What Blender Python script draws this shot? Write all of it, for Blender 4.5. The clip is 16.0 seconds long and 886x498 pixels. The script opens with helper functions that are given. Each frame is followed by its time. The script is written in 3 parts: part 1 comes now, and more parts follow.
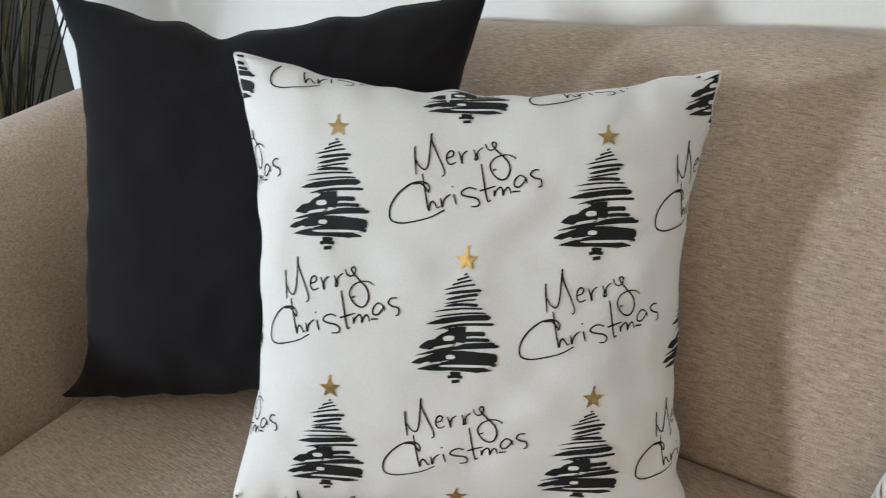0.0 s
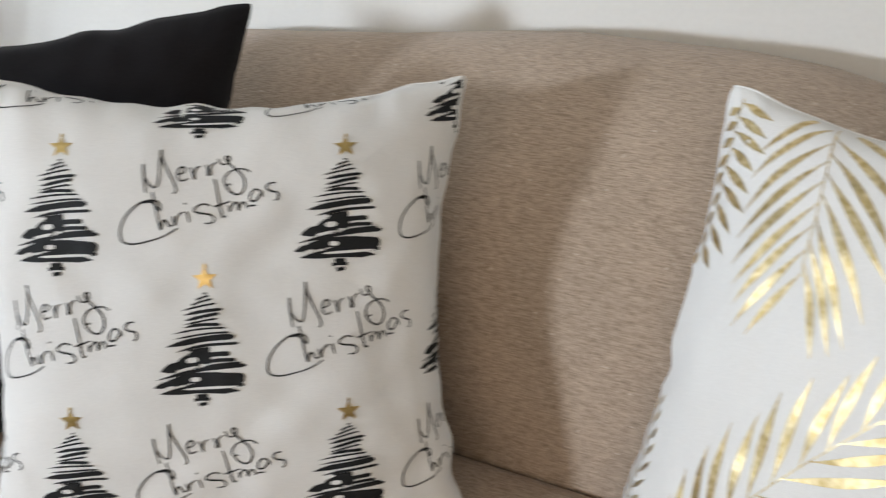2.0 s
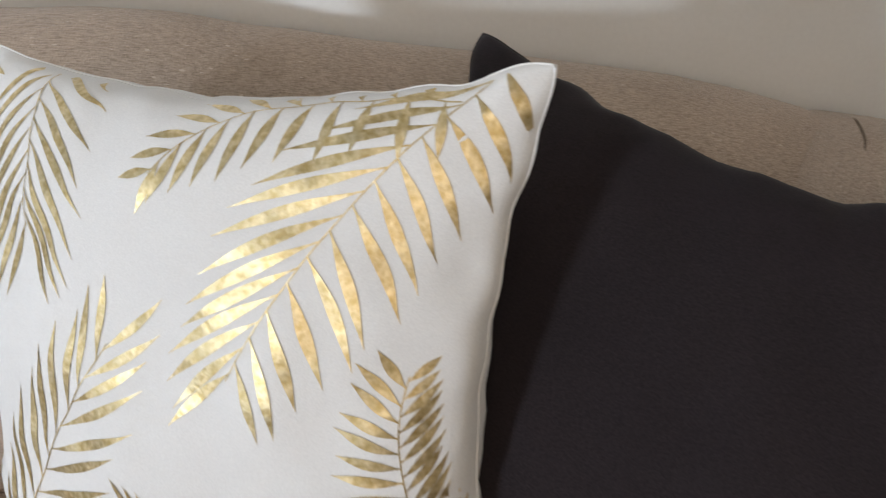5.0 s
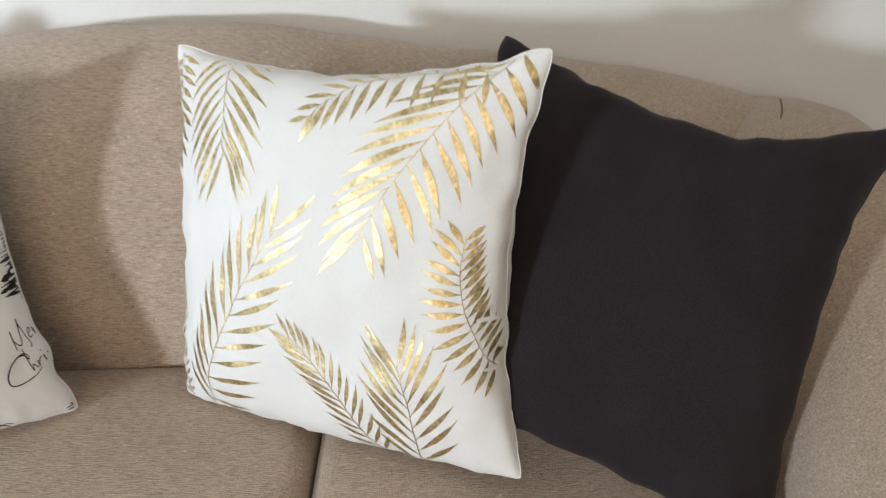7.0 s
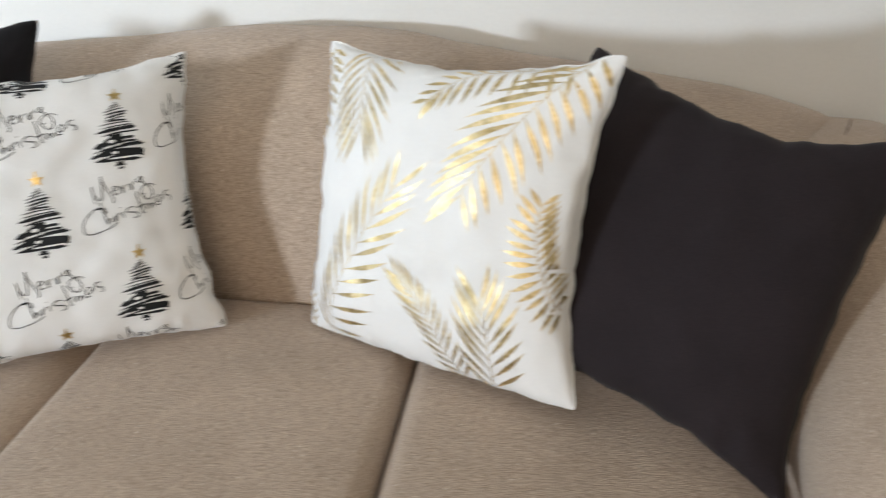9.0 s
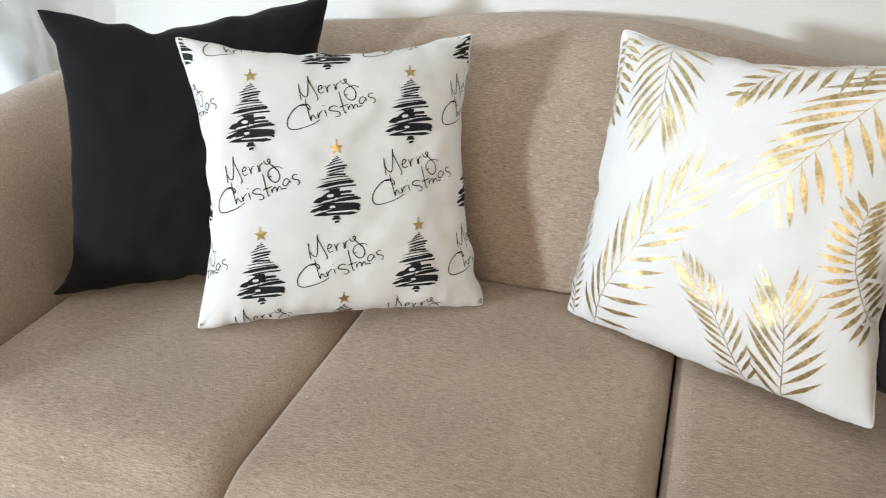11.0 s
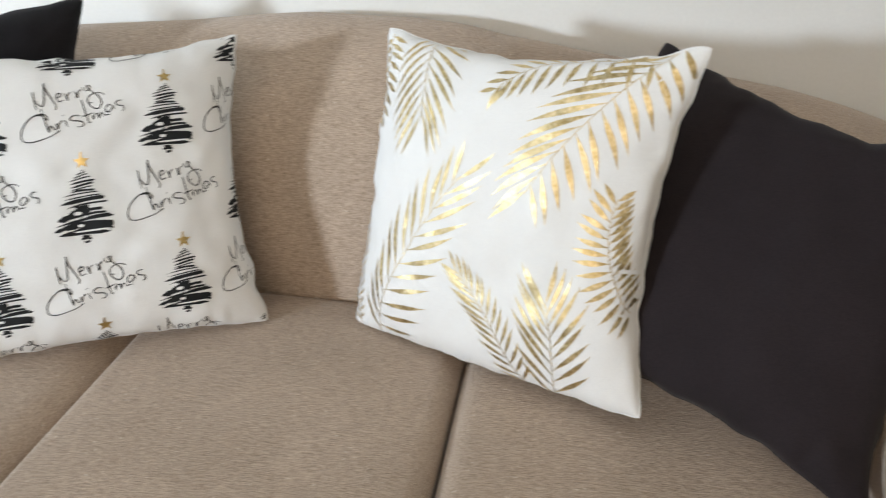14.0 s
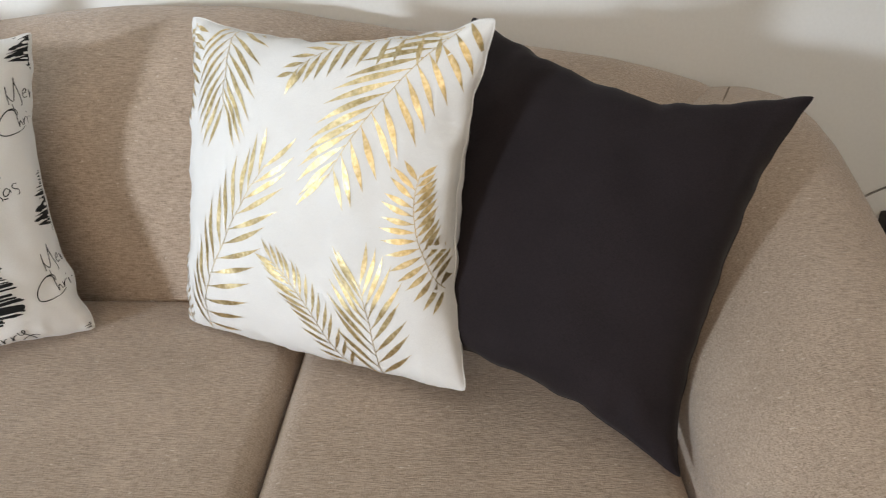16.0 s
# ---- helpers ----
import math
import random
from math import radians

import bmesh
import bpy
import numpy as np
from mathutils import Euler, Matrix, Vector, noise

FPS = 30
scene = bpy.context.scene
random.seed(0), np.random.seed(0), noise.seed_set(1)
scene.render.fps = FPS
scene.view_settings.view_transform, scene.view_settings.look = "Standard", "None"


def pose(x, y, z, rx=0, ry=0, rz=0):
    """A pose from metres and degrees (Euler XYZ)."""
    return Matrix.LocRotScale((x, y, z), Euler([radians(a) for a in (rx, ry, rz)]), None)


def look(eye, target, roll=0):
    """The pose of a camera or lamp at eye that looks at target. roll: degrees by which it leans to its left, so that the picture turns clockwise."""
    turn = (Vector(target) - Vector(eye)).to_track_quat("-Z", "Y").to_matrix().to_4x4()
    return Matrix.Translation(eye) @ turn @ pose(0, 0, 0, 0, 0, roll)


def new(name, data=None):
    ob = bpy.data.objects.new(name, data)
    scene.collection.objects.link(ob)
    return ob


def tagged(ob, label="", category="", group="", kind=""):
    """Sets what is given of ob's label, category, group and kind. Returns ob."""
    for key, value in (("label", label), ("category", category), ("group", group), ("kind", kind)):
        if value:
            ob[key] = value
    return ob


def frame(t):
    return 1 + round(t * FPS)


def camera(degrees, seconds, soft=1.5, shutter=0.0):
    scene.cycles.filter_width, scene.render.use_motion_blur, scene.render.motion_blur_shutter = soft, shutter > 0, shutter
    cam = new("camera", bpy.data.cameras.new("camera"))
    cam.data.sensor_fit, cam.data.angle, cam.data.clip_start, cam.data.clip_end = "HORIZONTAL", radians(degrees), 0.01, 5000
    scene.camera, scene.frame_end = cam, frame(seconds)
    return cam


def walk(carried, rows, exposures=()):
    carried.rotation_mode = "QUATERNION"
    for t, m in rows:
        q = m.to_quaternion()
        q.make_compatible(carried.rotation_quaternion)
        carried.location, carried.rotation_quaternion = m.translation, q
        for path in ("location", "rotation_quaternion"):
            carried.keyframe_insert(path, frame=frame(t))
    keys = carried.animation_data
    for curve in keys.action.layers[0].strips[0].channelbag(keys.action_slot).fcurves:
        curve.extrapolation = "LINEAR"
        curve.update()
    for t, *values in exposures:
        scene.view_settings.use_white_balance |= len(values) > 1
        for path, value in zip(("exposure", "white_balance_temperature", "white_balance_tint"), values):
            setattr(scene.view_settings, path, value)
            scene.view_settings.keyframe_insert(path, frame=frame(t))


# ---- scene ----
cam = camera(59.1, 16.0, soft=1.15, shutter=0.6)
METRES, EYE, TILT, LEAN, TURN = 1.75, 1.15, -30.5, 0.0, 30.5
ROWS = [
    (0.0, 0.0, 0.0, 0.0, 0.0, 0.0, -0.0),
    (0.5, 0.018, 0.0023, 0.0033, -0.3, 0.12, 0.45),
    (1.0, 0.0345, 0.0006, 0.0028, -1.12, 0.23, 0.96),
    (1.5, 0.0598, -0.0007, 0.0039, -3.13, 0.25, 1.83),
    (2.0, 0.0915, 0.0007, 0.0007, -6.54, 0.26, 3.2),
    (2.5, 0.1265, 0.0, -0.0014, -11.65, -0.33, 5.37),
    (3.0, 0.1612, -0.0034, -0.0059, -16.72, -1.17, 8.23),
    (3.5, 0.1915, -0.0104, -0.0131, -21.39, -2.1, 10.76),
    (4.0, 0.2197, -0.0256, -0.0251, -25.55, -3.17, 13.51),
    (4.5, 0.2467, -0.0397, -0.0355, -28.86, -4.14, 14.92),
    (7.0, 0.1482, -0.2224, -0.0871, -28.33, -3.9, 16.22),
    (7.5, 0.1455, -0.2768, -0.1049, -25.47, -2.52, 14.65),
    (8.0, 0.1554, -0.3232, -0.1218, -24.4, -1.57, 13.84),
    (8.5, 0.1445, -0.3459, -0.1361, -23.13, -1.06, 13.13),
    (9.0, 0.0994, -0.3424, -0.1324, -19.87, -0.4, 11.46),
    (9.5, 0.0376, -0.3293, -0.1248, -16.52, 0.33, 10.3),
    (10.0, -0.0058, -0.318, -0.1246, -13.91, 0.69, 8.38),
    (10.5, -0.0310, -0.3090, -0.1245, -12.30, 0.95, 7.15),
    (11.0, -0.0420, -0.3020, -0.1245, -11.15, 1.15, 6.25),
    (11.5, -0.0430, -0.2960, -0.1252, -10.60, 1.30, 5.75),
    (12.0, -0.0350, -0.2910, -0.1262, -10.95, 1.37, 5.80),
    (12.5, -0.0186, -0.2877, -0.1271, -11.85, 1.37, 6.24),
    (13.0, 0.0052, -0.291, -0.1306, -13.57, 1.35, 7.08),
    (13.5, 0.0302, -0.2926, -0.1324, -16.42, 0.98, 8.14),
    (14.0, 0.0602, -0.2968, -0.1349, -19.85, 0.34, 9.67),
    (14.5, 0.0863, -0.3017, -0.1402, -22.61, -0.19, 11.09),
    (15.0, 0.1119, -0.3121, -0.1461, -24.8, -0.76, 12.74),
    (15.5, 0.1245, -0.3194, -0.1536, -25.4, -1.29, 13.89),
    (16.0, 0.1365, -0.3249, -0.1575, -26.02, -1.73, 14.3),
]
EXPOSURES = [(0.0, -0.31, 6900, 14.5), (2.0, -0.31, 7120, 17.5), (3.1, -0.31, 7050, 17.5), (3.5, -0.39, 6560, 15.5), (4.7, -0.35, 6970, 19.5), (6.8, -0.02, 6990, 15.5), (8.0, -0.06, 6990, 16.5), (10.0, 0.07, 6940, 15.5), (12.3, 0.11, 6940, 15.5), (13.2, 0.07, 6940, 15.5), (14.5, -0.01, 7000, 15.5), (16.0, -0.05, 7090, 17)]
BETWEEN = [
    (4.7, look((0.453, 0.147, 1.131), (0.505, 1.854, 0.090), 0.3)),
    (5.2, look((0.492, 0.108, 1.136), (0.581, 1.807, 0.085), 0.1)),
    (5.7, look((0.498, 0.035, 1.146), (0.599, 1.732, 0.092), -0.2)),
    (6.2, look((0.478, -0.065, 1.163), (0.567, 1.634, 0.112), -0.5)),
    (6.5, look((0.457, -0.130, 1.178), (0.528, 1.574, 0.133), -0.7)),
    (6.8, look((0.435, -0.199, 1.198), (0.488, 1.510, 0.161), -0.9)),
]
PATH = [(t, pose(0, 0, EYE, TILT, LEAN, TURN) @ pose(METRES * x, METRES * y, METRES * z, 90 + pitch, roll, yaw)) for t, x, y, z, yaw, pitch, roll in ROWS]
walk(cam, sorted(PATH + BETWEEN, key=lambda row: row[0]), EXPOSURES)


# ---- world and light ----
world = bpy.data.worlds.new("sky")
scene.world = world
world.use_nodes = True
sky = world.node_tree.nodes.new("ShaderNodeTexSky")
sky.sky_type, sky.sun_disc = "NISHITA", False
sky.sun_elevation, sky.sun_rotation = radians(35), radians(200)
world.node_tree.links.new(sky.outputs[0], world.node_tree.nodes["Background"].inputs[0])
world.node_tree.nodes["Background"].inputs[1].default_value = 0.1


def window_light(name, x, z, w, h, y, power, colour):
    lamp = bpy.data.lights.new(name, "AREA")
    lamp.shape, lamp.size, lamp.size_y, lamp.energy, lamp.color = "RECTANGLE", w, h, power, colour
    ob = new(name, lamp)
    ob.matrix_world = look((x, y, z), (x, y + 1, z))
    return ob


WALL_Y, FRONT_Y, LEFT_X, RIGHT_X, HIGH = 1.2, -3.0, -5.2, 3.4, 2.9
WIN_A = (-3.02, 1.37, 0.70, 0.38)    # centre x, z, width, height of the small window at the far end
FILL_WIN = (0.3, 2.12, 2.6, 1.3)      # unseen fill window behind the camera, added for general brightness
window_light("daylight_far_window", WIN_A[0], WIN_A[1], WIN_A[2], WIN_A[3], FRONT_Y - 0.02, 385, (0.66, 0.832, 0.985))
# warm fill lamp, added to lift the ambient level
window_light("daylight_wide_window", FILL_WIN[0], FILL_WIN[1], FILL_WIN[2], FILL_WIN[3], FRONT_Y - 0.02, 40, (1.0, 0.88, 0.66))


# ---- materials ----
def material(name, colour, rough=0.8, metal=0.0):
    m = bpy.data.materials.new(name)
    m.use_nodes = True
    b = m.node_tree.nodes["Principled BSDF"]
    b.inputs["Base Color"].default_value = (*colour, 1)
    b.inputs["Roughness"].default_value = rough
    b.inputs["Metallic"].default_value = metal
    return m, m.node_tree.nodes, m.node_tree.links, b


def textured(name, dark, light, scale, rough=0.85, bump=0.3, depth=0.001, stretch=(1, 1, 1), big=3.0, big_amount=0.25, detail=3.0, sheen=0.0, metal=0.0):
    """Grain at one scale with its relief, and soft stains at another."""
    m, nodes, links, b = material(name, light, rough, metal)
    co = nodes.new("ShaderNodeTexCoord")
    mp = nodes.new("ShaderNodeMapping")
    mp.inputs["Scale"].default_value = stretch
    links.new(co.outputs["Object"], mp.inputs["Vector"])
    fine = nodes.new("ShaderNodeTexNoise")
    fine.inputs["Scale"].default_value, fine.inputs["Detail"].default_value = scale, detail
    links.new(mp.outputs[0], fine.inputs["Vector"])
    ramp = nodes.new("ShaderNodeValToRGB")
    ramp.color_ramp.elements[0].position, ramp.color_ramp.elements[1].position = 0.32, 0.68
    ramp.color_ramp.elements[0].color, ramp.color_ramp.elements[1].color = (*dark, 1), (*light, 1)
    links.new(fine.outputs["Fac"], ramp.inputs["Fac"])
    wide = nodes.new("ShaderNodeTexNoise")
    wide.inputs["Scale"].default_value, wide.inputs["Detail"].default_value = big, 4.0
    links.new(co.outputs["Object"], wide.inputs["Vector"])
    mix = nodes.new("ShaderNodeMix")
    mix.data_type, mix.blend_type = "RGBA", "MULTIPLY"
    tone = nodes.new("ShaderNodeValToRGB")
    tone.color_ramp.elements[0].color = (1 - big_amount,) * 3 + (1,)
    tone.color_ramp.elements[0].position, tone.color_ramp.elements[1].position = 0.3, 0.7
    links.new(wide.outputs["Fac"], tone.inputs["Fac"])
    mix.inputs["Factor"].default_value = 1.0
    links.new(ramp.outputs["Color"], mix.inputs["A"])
    links.new(tone.outputs["Color"], mix.inputs["B"])
    links.new(mix.outputs["Result"], b.inputs["Base Color"])
    bp = nodes.new("ShaderNodeBump")
    bp.inputs["Strength"].default_value, bp.inputs["Distance"].default_value = bump, depth
    links.new(fine.outputs["Fac"], bp.inputs["Height"])
    links.new(bp.outputs["Normal"], b.inputs["Normal"])
    b.inputs["Specular IOR Level"].default_value = 0.25 if rough > 0.6 else 0.5
    if sheen:
        b.inputs["Sheen Weight"].default_value, b.inputs["Sheen Roughness"].default_value = sheen, 0.4
    return m


def woven(name, dark, middle, light, scale, rough, bump, depth, sheen):
    """A coarse cloth: threads both ways over one another, dark between them, with a few pale flecks."""
    m, nodes, links, b = material(name, middle, rough)
    co = nodes.new("ShaderNodeTexCoord")
    threads = []
    for stretch in ((0.12, 1.0, 1.0), (1.0, 0.36, 0.36)):
        mp = nodes.new("ShaderNodeMapping")
        mp.inputs["Scale"].default_value = stretch
        links.new(co.outputs["Object"], mp.inputs["Vector"])
        t = nodes.new("ShaderNodeTexNoise")
        t.inputs["Scale"].default_value, t.inputs["Detail"].default_value = scale, 2.0
        links.new(mp.outputs[0], t.inputs["Vector"])
        threads.append(t.outputs["Fac"])
    both = nodes.new("ShaderNodeMix")
    both.data_type = "FLOAT"
    both.inputs[0].default_value = 0.36
    links.new(threads[0], both.inputs[2])
    links.new(threads[1], both.inputs[3])
    ramp = nodes.new("ShaderNodeValToRGB")
    e = ramp.color_ramp.elements
    e[0].position, e[0].color = 0.36, (*dark, 1)
    e[1].position, e[1].color = 0.66, (*light, 1)
    mid = e.new(0.5)
    mid.color = (*middle, 1)
    links.new(both.outputs[0], ramp.inputs["Fac"])
    wide = nodes.new("ShaderNodeTexNoise")
    wide.inputs["Scale"].default_value, wide.inputs["Detail"].default_value = 5.0, 4.0
    links.new(co.outputs["Object"], wide.inputs["Vector"])
    tone = nodes.new("ShaderNodeValToRGB")
    tone.color_ramp.elements[0].position, tone.color_ramp.elements[0].color = 0.3, (0.84, 0.835, 0.83, 1)
    tone.color_ramp.elements[1].position = 0.7
    links.new(wide.outputs["Fac"], tone.inputs["Fac"])
    mix = nodes.new("ShaderNodeMix")
    mix.data_type, mix.blend_type = "RGBA", "MULTIPLY"
    mix.inputs["Factor"].default_value = 1.0
    links.new(ramp.outputs["Color"], mix.inputs["A"])
    links.new(tone.outputs["Color"], mix.inputs["B"])
    fleck = nodes.new("ShaderNodeTexNoise")
    fleck.inputs["Scale"].default_value, fleck.inputs["Detail"].default_value = 210.0, 0.0
    slub = nodes.new("ShaderNodeMapping")
    slub.inputs["Scale"].default_value, slub.inputs["Rotation"].default_value = (0.5, 1.0, 1.0), (0.0, 0.5, 0.5)
    links.new(co.outputs["Object"], slub.inputs["Vector"])
    links.new(slub.outputs[0], fleck.inputs["Vector"])
    cut = nodes.new("ShaderNodeValToRGB")
    cut.color_ramp.elements[0].position, cut.color_ramp.elements[1].position = 0.78, 0.85
    links.new(fleck.outputs["Fac"], cut.inputs["Fac"])
    pale = nodes.new("ShaderNodeMix")
    pale.data_type = "RGBA"
    links.new(cut.outputs["Color"], pale.inputs["Factor"])
    links.new(mix.outputs["Result"], pale.inputs["A"])
    pale.inputs["B"].default_value = (0.60, 0.50, 0.41, 1)
    links.new(pale.outputs["Result"], b.inputs["Base Color"])
    bp = nodes.new("ShaderNodeBump")
    bp.inputs["Strength"].default_value, bp.inputs["Distance"].default_value = bump, depth
    links.new(both.outputs[0], bp.inputs["Height"])
    links.new(bp.outputs["Normal"], b.inputs["Normal"])
    b.inputs["Specular IOR Level"].default_value = 0.25
    b.inputs["Sheen Weight"].default_value, b.inputs["Sheen Roughness"].default_value = sheen, 0.4
    return m


UPHOLSTERY = woven("beige_chenille", (0.326, 0.245, 0.184), (0.480, 0.369, 0.286), (0.600, 0.469, 0.370), 660, 0.9, 1.0, 0.0017, 0.25)
COTTON = textured("white_cotton", (0.76, 0.75, 0.73), (0.84, 0.83, 0.81), 900, 0.85, 0.25, 0.0004, (1, 1, 1), 9.0, 0.05, 2.0)
BLACK_LINEN = textured("black_linen", (0.0066, 0.0060, 0.0072), (0.0146, 0.0130, 0.0158), 700, 0.9, 0.4, 0.0005, (1, 1, 1), 8.0, 0.25, 2.0, sheen=0.03)
CHARCOAL_LINEN = textured("charcoal_linen", (0.0115, 0.0080, 0.0090), (0.0262, 0.0186, 0.0212), 700, 0.9, 0.4, 0.0005, (1, 1, 1), 8.0, 0.25, 2.0, sheen=0.06)
INK = textured("black_print", (0.010, 0.011, 0.012), (0.018, 0.019, 0.020), 900, 0.7, 0.2, 0.0003)
FOIL = textured("gold_foil", (0.63, 0.46, 0.20), (0.93, 0.78, 0.49), 190, 0.50, 0.45, 0.0010, (1, 1, 1), 60.0, 0.3, 3.0, metal=1.0)
STAR_FOIL = textured("dark_gold_foil", (0.60, 0.41, 0.15), (0.84, 0.62, 0.28), 200, 0.42, 0.3, 0.0006, (1, 1, 1), 60.0, 0.25, 3.0, metal=1.0)
WALL_PAINT = textured("warm_white_paint", (0.805, 0.795, 0.765), (0.830, 0.820, 0.790), 140, 0.75, 0.08, 0.0008, (1, 1, 1), 1.5, 0.05, 4.0)
CEILING_PAINT = textured("ceiling_paint", (0.78, 0.77, 0.74), (0.82, 0.81, 0.78), 150, 0.9, 0.1, 0.001)
BROWN_TILE = textured("dark_brown_tile", (0.034, 0.026, 0.020), (0.058, 0.046, 0.036), 35, 0.6, 0.15, 0.001)
WOOD = textured("dark_wood", (0.05, 0.028, 0.015), (0.11, 0.065, 0.035), 60, 0.5, 0.2, 0.001, (1, 1, 0.15))
FRAME_PAINT = textured("frame_paint", (0.7, 0.7, 0.68), (0.76, 0.76, 0.74), 80, 0.4, 0.1, 0.0005)
BLADE_GREEN = textured("grass_green", (0.075, 0.080, 0.035), (0.20, 0.20, 0.10), 40, 0.6, 0.2, 0.0005, (1, 1, 0.2))
BLADE_RED = textured("grass_brown", (0.09, 0.045, 0.022), (0.20, 0.11, 0.06), 40, 0.6, 0.2, 0.0005, (1, 1, 0.2))
BLADE_BLACK = textured("grass_black", (0.008, 0.009, 0.008), (0.02, 0.022, 0.018), 40, 0.7, 0.2, 0.0005, (1, 1, 0.2))
POT_CLAY = textured("dark_pot", (0.03, 0.028, 0.026), (0.06, 0.055, 0.05), 50, 0.6, 0.2, 0.001)
BLACK_PLASTIC = textured("black_plastic", (0.012, 0.011, 0.010), (0.024, 0.020, 0.018), 300, 0.45, 0.1, 0.0003)
# brown that stands for the shade within the sofa's seam
SEAM_SHADE = textured("seam_shade", (0.17, 0.125, 0.09), (0.25, 0.19, 0.14), 300, 0.9, 0.2, 0.0004)
GREY_CABLE = textured("grey_cable", (0.16, 0.15, 0.13), (0.24, 0.22, 0.2), 200, 0.5, 0.1, 0.0003)


# ---- mesh helpers ----
def link_mesh(name, verts, faces, mat, smooth=True, parent=None, label=""):
    me = bpy.data.meshes.new(name)
    me.from_pydata([tuple(v) for v in verts], [], faces)
    me.materials.append(mat)
    bm = bmesh.new()
    bm.from_mesh(me)
    bmesh.ops.recalc_face_normals(bm, faces=bm.faces)
    bm.to_mesh(me)
    bm.free()
    me.polygons.foreach_set("use_smooth", [smooth] * len(me.polygons))
    ob = new(name, me)
    if parent:
        ob.parent = parent
    if label:
        ob["label"] = label
    return ob


def part(name, bm, mat, parent, label="", smooth=False):
    me = bpy.data.meshes.new(name)
    bm.to_mesh(me)
    bm.free()
    me.materials.append(mat)
    me.polygons.foreach_set("use_smooth", [smooth] * len(me.polygons))
    ob = new(name, me)
    if parent:
        ob.parent = parent
    if label:
        ob["label"] = label
    return ob


def box(x0, x1, y0, y1, z0, z1, bevel=0.0, seg=2):
    bm = bmesh.new()
    bmesh.ops.create_cube(bm, size=1, matrix=Matrix.LocRotScale(((x0 + x1) / 2, (y0 + y1) / 2, (z0 + z1) / 2), None, (x1 - x0, y1 - y0, z1 - z0)))
    if bevel:
        bmesh.ops.bevel(bm, geom=bm.edges[:], offset=bevel, segments=seg, affect="EDGES", profile=0.5)
    return bm


def tube(points, radius, sides=6, taper=None):
    """Vertices and faces of a tube along points."""
    verts, faces = [], []
    pts = [Vector(p) for p in points]
    for i, p in enumerate(pts):
        way = (pts[min(i + 1, len(pts) - 1)] - pts[max(i - 1, 0)]).normalized()
        side = way.orthogonal().normalized()
        up = way.cross(side)
        r = radius * (taper(i / (len(pts) - 1)) if taper else 1)
        for k in range(sides):
            a = 2 * math.pi * k / sides
            verts.append(p + side * math.cos(a) * r + up * math.sin(a) * r)
        if i:
            for k in range(sides):
                k2 = (k + 1) % sides
                faces.append(((i - 1) * sides + k, (i - 1) * sides + k2, i * sides + k2, i * sides + k))
    return verts, faces


def grid_faces(rows, cols, closed=False):
    faces = []
    for i in range(rows - 1):
        for j in range(cols if closed else cols - 1):
            j2 = (j + 1) % cols
            faces.append((i * cols + j, i * cols + j2, (i + 1) * cols + j2, (i + 1) * cols + j))
    return faces


def lerp_table(table, v):
    return float(np.interp(v, [p[0] for p in table], [p[1] for p in table]))


def smooth_chain(points, steps):
    """A Catmull-Rom line through the points."""
    p = [Vector(q) for q in points]
    p = [p[0]] + p + [p[-1]]
    out = []
    for i in range(1, len(p) - 2):
        for k in range(steps):
            t = k / steps
            a, b, c, d = p[i - 1], p[i], p[i + 1], p[i + 2]
            out.append(0.5 * ((2 * b) + (c - a) * t + (2 * a - 5 * b + 4 * c - d) * t * t + (3 * b - a - 3 * c + d) * t ** 3))
    out.append(p[-2])
    return out


# ---- the room ----
def wall_piece(name, parts, mat=WALL_PAINT, label="", category="wall"):
    bm = bmesh.new()
    for p in parts:
        b2 = box(*p)
        me = bpy.data.meshes.new("piece")
        b2.to_mesh(me)
        b2.free()
        bm.from_mesh(me)
        bpy.data.meshes.remove(me)
    ob = part(name, bm, mat, None)
    return tagged(ob, label, category, kind="structure")


WALL_END = -1.815
wall_piece("wall_back", [(WALL_END, RIGHT_X + 0.15, WALL_Y, WALL_Y + 0.14, 0, HIGH)], label="warm white painted plaster wall behind the sofa")
wall_piece("wall_east", [(RIGHT_X, RIGHT_X + 0.15, FRONT_Y, WALL_Y, 0, HIGH)], label="warm white painted plaster side wall")
wall_piece("wall_west", [(LEFT_X - 0.15, LEFT_X, FRONT_Y, 4.2, 0, HIGH)], label="warm white painted plaster side wall")
wall_piece("wall_north", [(LEFT_X - 0.15, WALL_END + 0.14, 4.2, 4.35, 0, HIGH)], label="warm white painted far wall of the next room")
wall_piece("wall_passage", [(WALL_END, WALL_END + 0.14, WALL_Y + 0.14, 4.2, 0, HIGH)], label="warm white painted wall of the passage")


